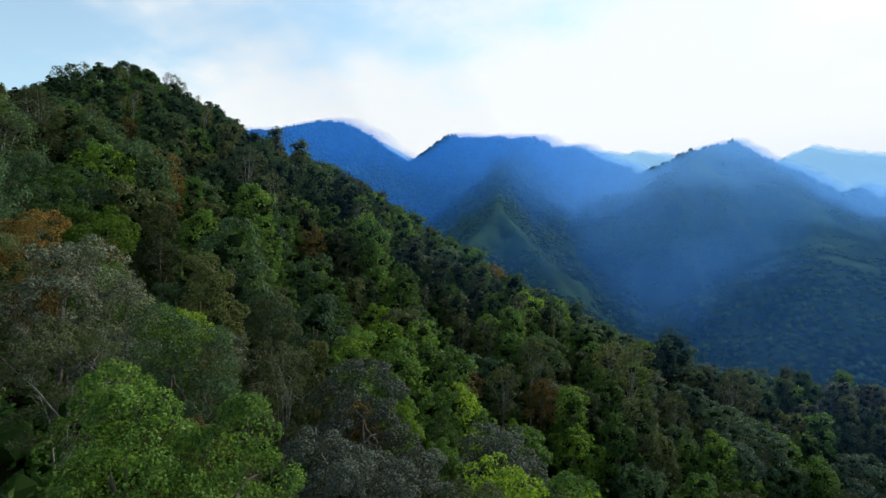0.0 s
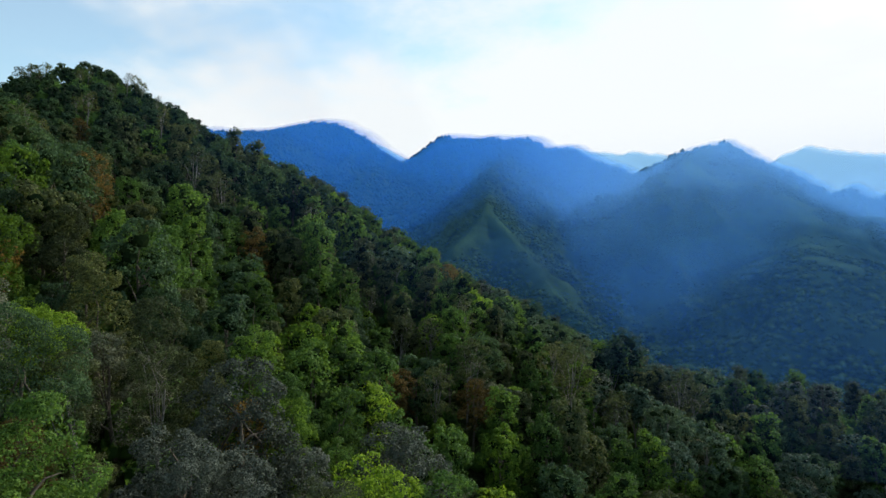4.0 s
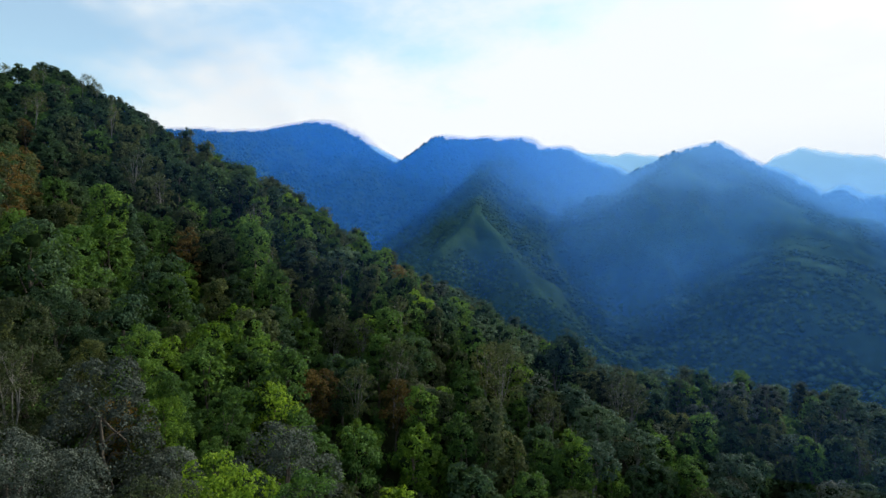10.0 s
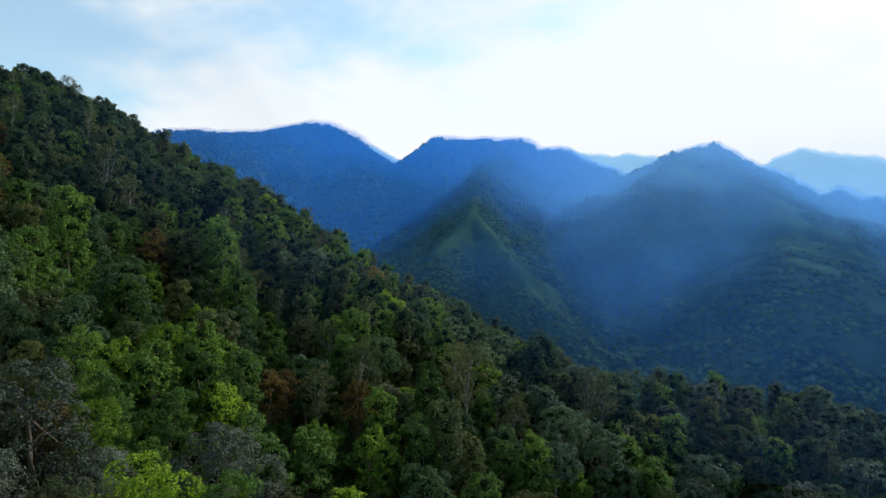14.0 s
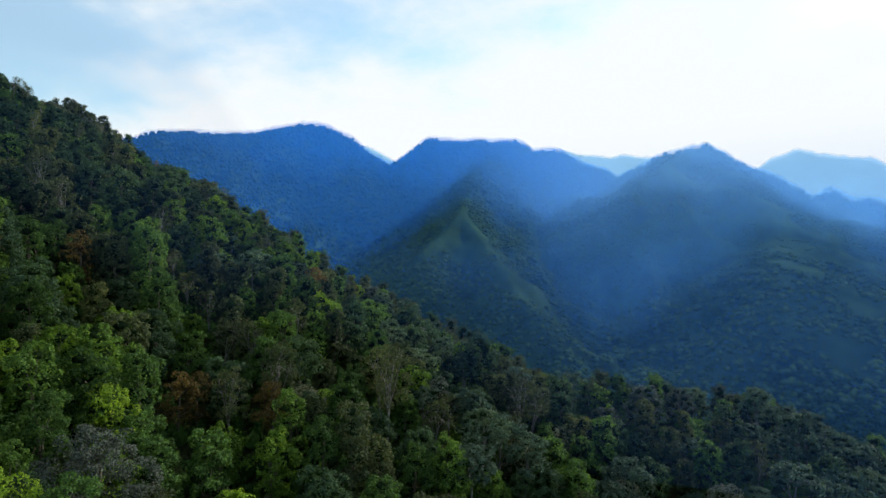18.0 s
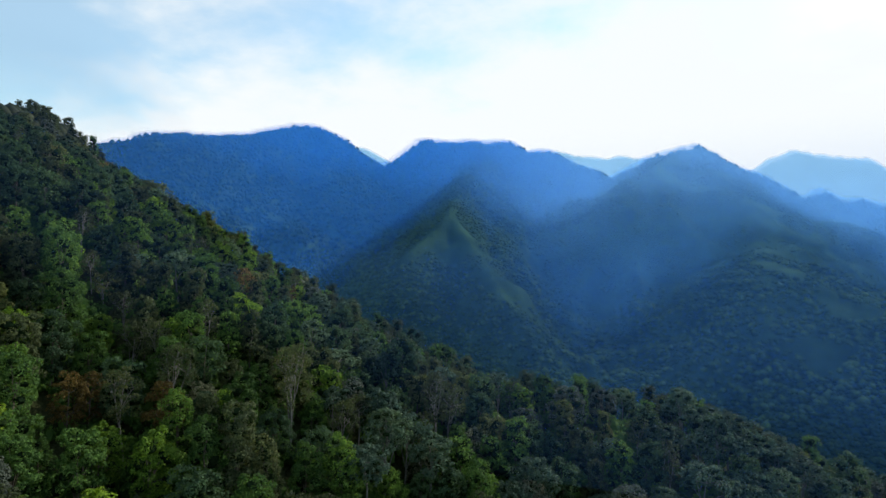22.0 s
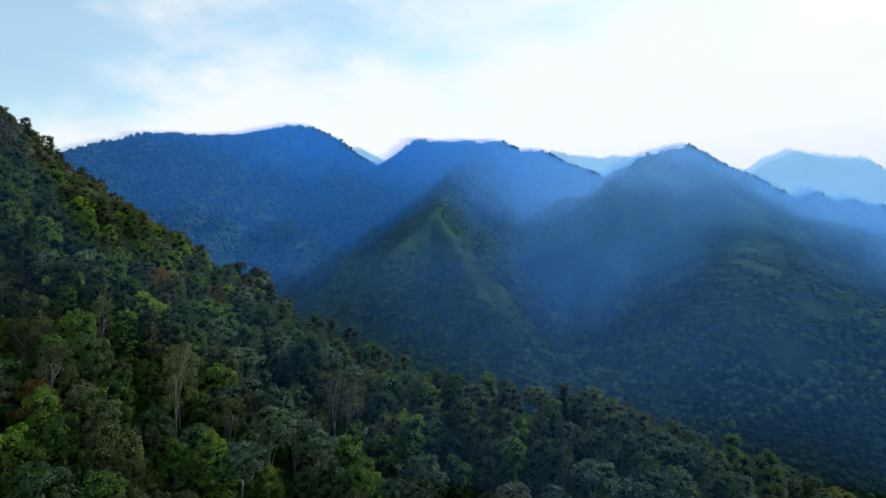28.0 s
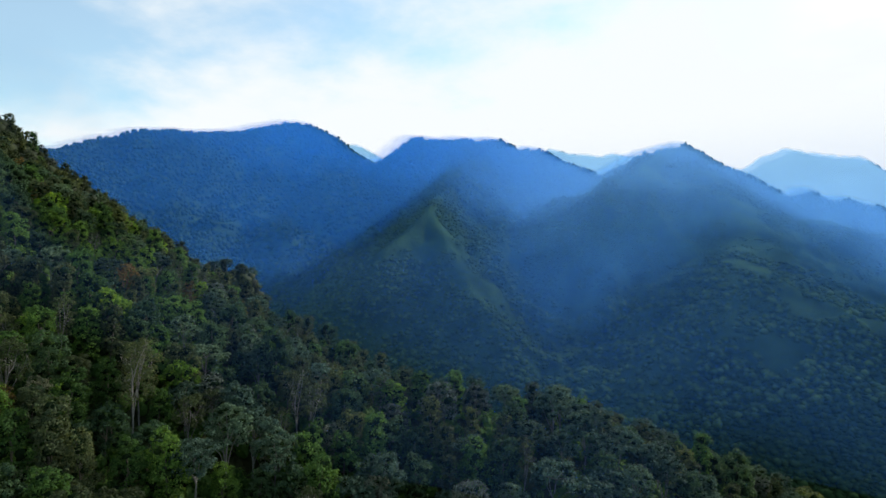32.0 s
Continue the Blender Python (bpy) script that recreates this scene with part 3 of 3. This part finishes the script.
for gy in np.arange(22, 226, 5.7):
    for gx in np.arange(-150, 240, 6.0):
        x = gx + plant_rng.uniform(-2.6, 2.6)
        y = gy + plant_rng.uniform(-2.6, 2.6)
        top = float(canopy(x, y))
        if x < -0.86 * y - 10 or x > 104 + 0.80 * y or top < -0.47 * y - 16:
            continue
        if y > 150 and float(canopy(x, y - 16)) > top + 4.5:
            continue
        if not clear_of(x, y, 4.4):
            continue
        mixture = LIT_RIB_MIX if math.hypot((x - 1) / 13, (y - 78) / 18) < 1 or math.hypot((x + 13) / 14, (y - 105) / 20) < 1 else SHADED_SLOPE_MIX if (x < -14 and y < 78) or (x < -30 and top > 12 + plant_rng.uniform(0, 12)) else LEFT_MIX if x < 35 + plant_rng.uniform(-25, 25) else RIGHT_MIX
        odds = np.cumsum([m[1] for m in mixture])
        kind = mixture[min(int(np.searchsorted(odds, plant_rng.uniform(0, odds[-1]))), len(mixture) - 1)][0]
        scale = (plant_rng.uniform(0.68, 1.22) if y < 130 else plant_rng.uniform(0.68, 1.06)) * float(np.interp(top, [32, 48, 60], [1.0, 0.66, 0.46]))
        # small dark kind; part of the summit's shade is in its leaf colour
        if top > 38 and kind in ("green_tree", "olive_tree", "dark_tree"):
            kind, scale = "summit_tree", scale * 1.9
        plant(kind, x, y, scale)

# single trees that stand against the sky on the summit
for kind, places in (
    ("thin_tree", [(-149.0, 205, 0.75), (-141.0, 200, 0.80), (-133.5, 197, 0.86), (-131.0, 198, 0.92), (-128.5, 196, 0.88), (-124.0, 197, 0.72), (-92.0, 188, 0.52), (-88.0, 187, 0.62), (-86.0, 186, 0.55), (-80.0, 184, 0.45), (-62.0, 178, 0.5)]),
    ("summit_tree", [(-118.0, 196, 1.45), (-114.5, 195, 1.0), (-110.0, 194, 1.1), (-105.0, 193, 0.9), (-98.0, 190, 1.0), (-74.0, 182, 1.6), (-71.5, 181, 1.2), (-138.0, 199, 1.5), (-146.0, 203, 1.7), (-142.0, 198, 1.5), (-134.0, 196, 1.4), (-150.0, 201, 1.7), (-129.0, 195, 1.3)]),
):
    for x, y, scale in places:
        plant(kind, x, y, scale)

# more small trees round the summit
for gy in np.arange(150, 226, 4.4):
    for gx in np.arange(-150, -60, 4.4):
        x, y = gx + plant_rng.uniform(-1.8, 1.8), gy + plant_rng.uniform(-1.8, 1.8)
        top = float(canopy(x, y))
        if top < 40 or x < -0.86 * y - 10 or float(canopy(x, y - 16)) > top + 4.5 or not clear_of(x, y, 2.6):
            continue
        kind = ("summit_tree", "summit_tree", "thin_tree", "summit_tree")[int(plant_rng.integers(4))]
        plant(kind, x, y, plant_rng.uniform(0.32, 0.50) * (2.1 if kind == "summit_tree" else 1.0))

# trees on the spur behind
for gy in np.arange(226, 372, 7.2):
    for gx in np.arange(-170, 6, 7.2):
        x, y = gx + plant_rng.uniform(-3, 3), gy + plant_rng.uniform(-3, 3)
        top = float(canopy(x, y))
        if x > -15 or x < -0.80 * y + 85 or top < -0.16 * y - 12 or top < -46 or float(canopy(x, y - 18)) > top + 6:
            continue
        kind = ("spur_tree", "green_tree", "olive_tree", "umbrella_tree", "silver_tree")[int(plant_rng.choice(5, p=[0.58, 0.06, 0.18, 0.14, 0.04]))]
        plant(kind, x, y, plant_rng.uniform(0.6, 0.85) * (1.35 if kind == "spur_tree" else 1.0))

# undergrowth that fills the gaps between the trees
ur = np.random.default_rng(8)
ux, uy = ur.uniform(-110, 190, 6000), ur.uniform(18, 200, 6000)
seen = (ux > -0.86 * uy - 8) & (ux < 104 + 0.8 * uy) & (canopy(ux, uy) > -0.47 * uy - 14)
ux, uy = ux[seen], uy[seen]
uz = land(ux, uy)
bush_v, bush_f, bush_n = [], [], 0
for bx, by, bz in zip(ux, uy, uz):
    r = ur.uniform(1.1, 2.4)
    v, f = ICO1
    bush_v.append(np.array([bx, by, bz + 0.5 * r]) + v * r * [0.8, 0.8, 0.9] * ur.uniform(0.7, 1.2, (len(v), 1)))
    bush_f.append(f + bush_n)
    bush_n += len(v)
    d = ur.normal(size=(34, 3))
    d[:, 2] = np.abs(d[:, 2])
    d /= np.linalg.norm(d, axis=1)[:, None]
    sv, sf = leaf_sprays(ur, np.array([bx, by, bz + 0.6 * r]) + d * r * ur.uniform(0.8, 1.25, (34, 1)), d, 0.36)
    bush_v.append(sv)
    bush_f.append(sf + bush_n)
    bush_n += len(sv)
bush_mesh = mesh_from("undergrowth", np.concatenate(bush_v), np.concatenate(bush_f))
bush_mesh.materials.append(LEAF_GREEN)
tagged(new("undergrowth", bush_mesh), "dense dark undergrowth between the forest trees", "undergrowth", kind="stuff")

# ---------------------------------------------------------------- far woods


def woods(name, label, x, y, size, mat, seed, squash=0.9, sunk=0.45):
    """Many small rounded crowns, joined: woods too far to count."""
    rng = np.random.default_rng(seed)
    v, f = ICO0 if len(x) > 9000 else ICO1
    n = len(x)
    bump = rng.uniform(0.65, 1.3, (n, len(v), 1))
    body = v[None] * bump * (size[:, None, None] * np.array([1, 1, squash]))
    foot = np.stack([x, y, land(x, y) + size * sunk], -1)
    verts = (foot[:, None] + body).reshape(-1, 3)
    faces = (f[None] + np.arange(n)[:, None, None] * len(v)).reshape(-1, 3)
    me = mesh_from(name, verts, faces, True)
    me.materials.append(mat)
    return tagged(new(name, me), label, "woods", kind="stuff")


wr = np.random.default_rng(12)


def scatter(n, x0, x1, y0, y1, lowest=0.0):
    y = np.sqrt(wr.uniform(y0**2, y1**2, n))
    return 50 + wr.uniform(x0, x1, n) * (y + 100), y


def off_crests(x, y, gap):
    """Away from the crest lines, which are bare."""
    near = np.full(len(x), 1e6)
    for crest in (BACK_LEFT, BACK_MIDDLE, BACK_RIGHT, RIGHT_HILL, RIGHT_RIB, RIGHT_RIB_FOOT, GREEN_SPUR, GREEN_SPUR_FOOT):
        near = np.minimum(near, crest_gap(x, y, crest))
    return near > gap


def facing(x, y):
    """On the slopes that face the valley, or on a crest."""
    return land(x, y + 14) - land(x, y) > -5


def along(crest, step, spread):
    """Places along a crest line."""
    xs, ys = [], []
    for (x0, y0, _), (x1, y1, _) in zip(crest, crest[1:]):
        n = max(2, int(math.hypot(x1 - x0, y1 - y0) / step))
        u = wr.uniform(0, 1, n)
        xs.append(x0 + u * (x1 - x0) + wr.normal(0, spread, n))
        ys.append(y0 + u * (y1 - y0) + wr.normal(0, spread, n))
    return np.concatenate(xs), np.concatenate(ys)


x, y = scatter(46000, -0.85, 0.80, 980, 1720)
keep = facing(x, y) & (crest_gap(x, y, RIGHT_HILL) > 30) & ((y > 1080) | (x < 380))
x, y = x[keep], y[keep]
woods("mountain_woods", "dense dark woods covering the far blue mountains", x, y, 2.2 + 3.6 * wr.uniform(0, 1, len(x)) ** 2, LEAF_FAR, 1, 1.1)
# trees that fringe the mountain crests
crest_x, crest_y = zip(along(BACK_LEFT[1:], 2.2, 7), along(BACK_MIDDLE, 2.2, 7), along(BACK_RIGHT[2:-1], 2.6, 6))
x, y = np.concatenate(crest_x), np.concatenate(crest_y)
clumped = fbm(x / 38, y / 38, 3, 61.0)
keep = clumped > 0.30
x, y, clumped = x[keep], y[keep], clumped[keep]
woods("crest_woods", "uneven row of trees along the mountain crests", x, y, (1.3 + 2.6 * wr.uniform(0, 1, len(x)) ** 2) * np.clip(clumped * 2.0, 0.5, 1.5) * np.where(x > 400, 0.7, 1.0), LEAF_FAR, 7, 1.5)
x, y = along(FAR_RANGE[1:-1], 3.5, 8)
woods("far_crest_woods", "row of trees on the pale distant range", x, y, (2 + 4.5 * wr.uniform(0, 1, len(x)) ** 2) * np.clip(2.2 * fbm(x / 90, y / 90, 3, 63.0), 0.4, 1.6), LEAF_FAR, 8, 1.4)
x, y = scatter(72000, -0.80, 0.85, 400, 1060)
# grass keeps to the open face of the right hill and to the spur
open_face = np.clip(1.3 - np.abs(x - 520) / 230, 0, 1) * np.clip(1.3 - np.abs(y - 800) / 220, 0, 1)
spur_top = np.clip(1.3 - np.hypot((x - 100) / 50, (y - 730) / 100), 0, 1)
bushy = fbm(x / 50, y / 50, 4, 31.0)
open_land = np.maximum(open_face, 0.5 * spur_top)
keep = (bushy > 0.34 + 0.20 * open_land + 0.7 * lit_short_grass(x, y)) & (crest_gap(x, y, RIGHT_HILL) > 15)
keep &= facing(x, y)
x, y, open_land = x[keep], y[keep], open_land[keep]
woods("slope_bushes", "thick scrub and small trees on the valley slopes", x, y, (1.2 + 2.6 * wr.uniform(0, 1, len(x)) ** 2) * (1 - 0.45 * open_land), LEAF_FAR, 2, 0.8, 0.25)
x, y = wr.uniform(100, 640, 19000), wr.uniform(250, 470, 19000)
keep = off_crests(x, y, 30)
x, y = x[keep], y[keep]
woods("valley_woods", "dark woods on the valley floor below the ridge", x, y, 1.2 + 2.2 * wr.uniform(0, 1, len(x)) ** 2, LEAF_FAR, 4, 0.75, 0.15)
x, y = wr.uniform(-150, 260, 5200), wr.uniform(-115, 120, 5200)
keep = (canopy(x, y) < -0.47 * np.maximum(y, 0) - 18) | (x < -0.86 * y - 14)
x, y = x[keep], y[keep]
size = wr.uniform(2.2, 4.6, len(x))
lower = woods("lower_woods", "dense green woods on the lower slope below the flight", x, y, size, LEAF_DARK, 5)
d = wr.normal(size=(len(x), 44, 3))  # leafy skin on these crowns
d[:, :, 2] = np.abs(d[:, :, 2])
d /= np.linalg.norm(d, axis=2)[:, :, None]
at = np.stack([x, y, land(x, y) + size * 0.45], -1)[:, None] + d * size[:, None, None] * wr.uniform(0.9, 1.12, (len(x), 44, 1))
sv, sf = leaf_sprays(wr, at.reshape(-1, 3), d.reshape(-1, 3), 0.75)
skin = mesh_from("lower_leaves", sv, sf)
part("lower_leaves", skin, LEAF_DARK, lower)
x, y = wr.uniform(-230, -14, 2600), wr.uniform(215, 420, 2600)
woods("spur_woods", "dense trees on the spur behind the near slope", x, y, wr.uniform(2.6, 4.4, len(x)), LEAF_OLIVE, 3)

# bare rock where the spur breaks off
rock_rng = np.random.default_rng(6)
rock = tagged(new("rock_face"), "brown bare rock face at the broken end of the spur", "cliff", kind="structure")
for n in range(16):
    v, f = ICO2
    rx, ry = -15.0 + 1.0 * n + rock_rng.uniform(-0.6, 0.6), 343.0 + rock_rng.uniform(0, 12)
    block = v * [1.9, 2.8, 4.2] * (1 + 0.24 * rock_rng.normal(size=(len(v), 1)).clip(-1, 1)) + [rx, ry, float(land(rx, ry)) + 1.0]
    part("rock", mesh_from("rock", block, f), ROCK, rock)

# ---------------------------------------------------------------- haze sheets across the valley
# added curved sheets, one behind the other, paint the blue haze of distance; they thin out towards the slopes and above
# the crests
HAZE_SHEET = bpy.data.materials.new("mist")
HAZE_SHEET.use_nodes = True
mn, ml = HAZE_SHEET.node_tree.nodes, HAZE_SHEET.node_tree.links
mn.clear()
haze_out = mn.new("ShaderNodeOutputMaterial")
haze_clear, haze_front, haze_veil = mn.new("ShaderNodeBsdfTransparent"), mn.new("ShaderNodeBsdfDiffuse"), mn.new("ShaderNodeMixShader")
haze_glow, haze_both = mn.new("ShaderNodeBsdfTranslucent"), mn.new("ShaderNodeMixShader")
haze_both.inputs["Fac"].default_value = 0.5
for shader, facing_way in ((haze_front, (-0.22, -0.60, 0.77)), (haze_glow, -SUNWARD)):  # the sky lights it from above, the sun shines through from behind
    way = mn.new("ShaderNodeCombineXYZ")
    for socket, value in zip("XYZ", facing_way):
        way.inputs[socket].default_value = value
    ml.new(way.outputs["Vector"], shader.inputs["Normal"])
haze_tint = mn.new("ShaderNodeAttribute")
haze_tint.attribute_name = "tint"
haze_attr = mn.new("ShaderNodeAttribute")
haze_attr.attribute_name = "thickness"
ml.new(haze_tint.outputs["Color"], haze_front.inputs["Color"])
ml.new(haze_tint.outputs["Color"], haze_glow.inputs["Color"])
ml.new(haze_front.outputs["BSDF"], haze_both.inputs[1])
ml.new(haze_glow.outputs["BSDF"], haze_both.inputs[2])
ml.new(haze_attr.outputs["Fac"], haze_veil.inputs["Fac"])
ml.new(haze_clear.outputs["BSDF"], haze_veil.inputs[1])
ml.new(haze_both.outputs["Shader"], haze_veil.inputs[2])
ml.new(haze_veil.outputs["Shader"], haze_out.inputs["Surface"])

bearings = np.radians(np.linspace(-52, 52, 240))
reaches = np.concatenate([np.arange(300, 2000, 17.0), np.arange(2000, 3700, 40.0)])
RR, BB = np.meshgrid(reaches, bearings, indexing="ij")
SLOPE_TOP = land(50 + RR * np.sin(BB), RR * np.cos(BB)) / RR  # how high the land stands over the valley, by bearing and distance


def smooth(v):
    v = np.clip(v, 0, 1)
    return v * v * (3 - 2 * v)


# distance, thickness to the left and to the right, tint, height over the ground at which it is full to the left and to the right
HAZE_VEILS = [
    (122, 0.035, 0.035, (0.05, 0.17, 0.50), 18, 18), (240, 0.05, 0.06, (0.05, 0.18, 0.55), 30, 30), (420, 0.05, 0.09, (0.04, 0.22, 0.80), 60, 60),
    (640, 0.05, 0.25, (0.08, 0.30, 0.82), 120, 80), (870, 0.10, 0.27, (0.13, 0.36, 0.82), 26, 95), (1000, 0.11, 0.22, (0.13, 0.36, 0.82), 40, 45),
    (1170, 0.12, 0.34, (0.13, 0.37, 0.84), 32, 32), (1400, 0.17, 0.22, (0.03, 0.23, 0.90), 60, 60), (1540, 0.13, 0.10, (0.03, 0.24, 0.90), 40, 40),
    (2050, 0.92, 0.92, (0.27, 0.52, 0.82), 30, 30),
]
haze_v, haze_f, haze_t, haze_c, haze_n = [], [], [], [], 0
for far_off, left, right, tint, foot_left, foot_right in HAZE_VEILS:
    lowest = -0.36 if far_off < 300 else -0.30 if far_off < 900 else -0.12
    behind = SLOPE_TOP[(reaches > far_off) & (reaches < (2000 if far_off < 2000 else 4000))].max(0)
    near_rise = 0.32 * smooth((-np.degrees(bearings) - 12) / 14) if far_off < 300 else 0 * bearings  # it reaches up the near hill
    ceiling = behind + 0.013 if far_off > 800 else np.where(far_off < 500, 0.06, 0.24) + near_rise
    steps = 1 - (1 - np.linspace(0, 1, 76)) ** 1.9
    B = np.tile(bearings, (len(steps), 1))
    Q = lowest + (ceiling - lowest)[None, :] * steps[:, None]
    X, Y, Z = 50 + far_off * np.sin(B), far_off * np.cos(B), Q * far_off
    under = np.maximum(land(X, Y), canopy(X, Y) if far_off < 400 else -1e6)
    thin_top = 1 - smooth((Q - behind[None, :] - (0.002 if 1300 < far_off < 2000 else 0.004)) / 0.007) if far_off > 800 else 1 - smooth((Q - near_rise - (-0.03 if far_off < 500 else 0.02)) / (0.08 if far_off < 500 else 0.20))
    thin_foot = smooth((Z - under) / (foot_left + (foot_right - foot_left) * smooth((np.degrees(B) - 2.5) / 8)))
    # thicker to the right, to paint the brighter haze on the sun's side
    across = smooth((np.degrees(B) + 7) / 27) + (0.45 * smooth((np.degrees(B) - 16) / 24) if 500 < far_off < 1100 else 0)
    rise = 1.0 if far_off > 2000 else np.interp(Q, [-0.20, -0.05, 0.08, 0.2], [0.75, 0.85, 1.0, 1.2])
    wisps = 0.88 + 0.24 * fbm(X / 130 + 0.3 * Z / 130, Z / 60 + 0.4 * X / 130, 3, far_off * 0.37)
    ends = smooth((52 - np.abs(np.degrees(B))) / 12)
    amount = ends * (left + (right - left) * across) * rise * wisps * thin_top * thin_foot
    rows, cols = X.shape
    index = np.arange(rows * cols).reshape(rows, cols) + haze_n
    haze_f.append(np.stack([index[:-1, :-1], index[:-1, 1:], index[1:, 1:], index[1:, :-1]], -1).reshape(-1, 4))
    haze_v.append(np.stack([X, Y, Z], -1).reshape(-1, 3))
    haze_t.append(np.clip(amount, 0, 0.97).ravel())
    deep = (0.04, 0.25, 0.90) if 600 < far_off < 1300 else tint  # haze painted deeper blue away from the sun
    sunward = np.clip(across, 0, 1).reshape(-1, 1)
    haze_c.append(np.concatenate([(1 - sunward) * np.array(deep) + sunward * np.array(tint), np.ones((X.size, 1))], 1))
    haze_n += X.size
haze_v, haze_f, haze_t, haze_c = (np.concatenate(q) for q in (haze_v, haze_f, haze_t, haze_c))
used = haze_t[haze_f].max(1) > 0.002  # clear air needs no veil
haze_mesh = mesh_from("mist", haze_v, haze_f[used], True)
haze_mesh.attributes.new("thickness", "FLOAT", "POINT").data.foreach_set("value", haze_t.astype(np.float32))
haze_mesh.attributes.new("tint", "FLOAT_COLOR", "POINT").data.foreach_set("color", haze_c.astype(np.float32).ravel())
haze_mesh.materials.append(HAZE_SHEET)
# the object holds only these added haze sheets
tagged(new("mist", haze_mesh), "thin see-through sheets standing in for the blue haze before the mountain slopes", "mist", kind="stuff")
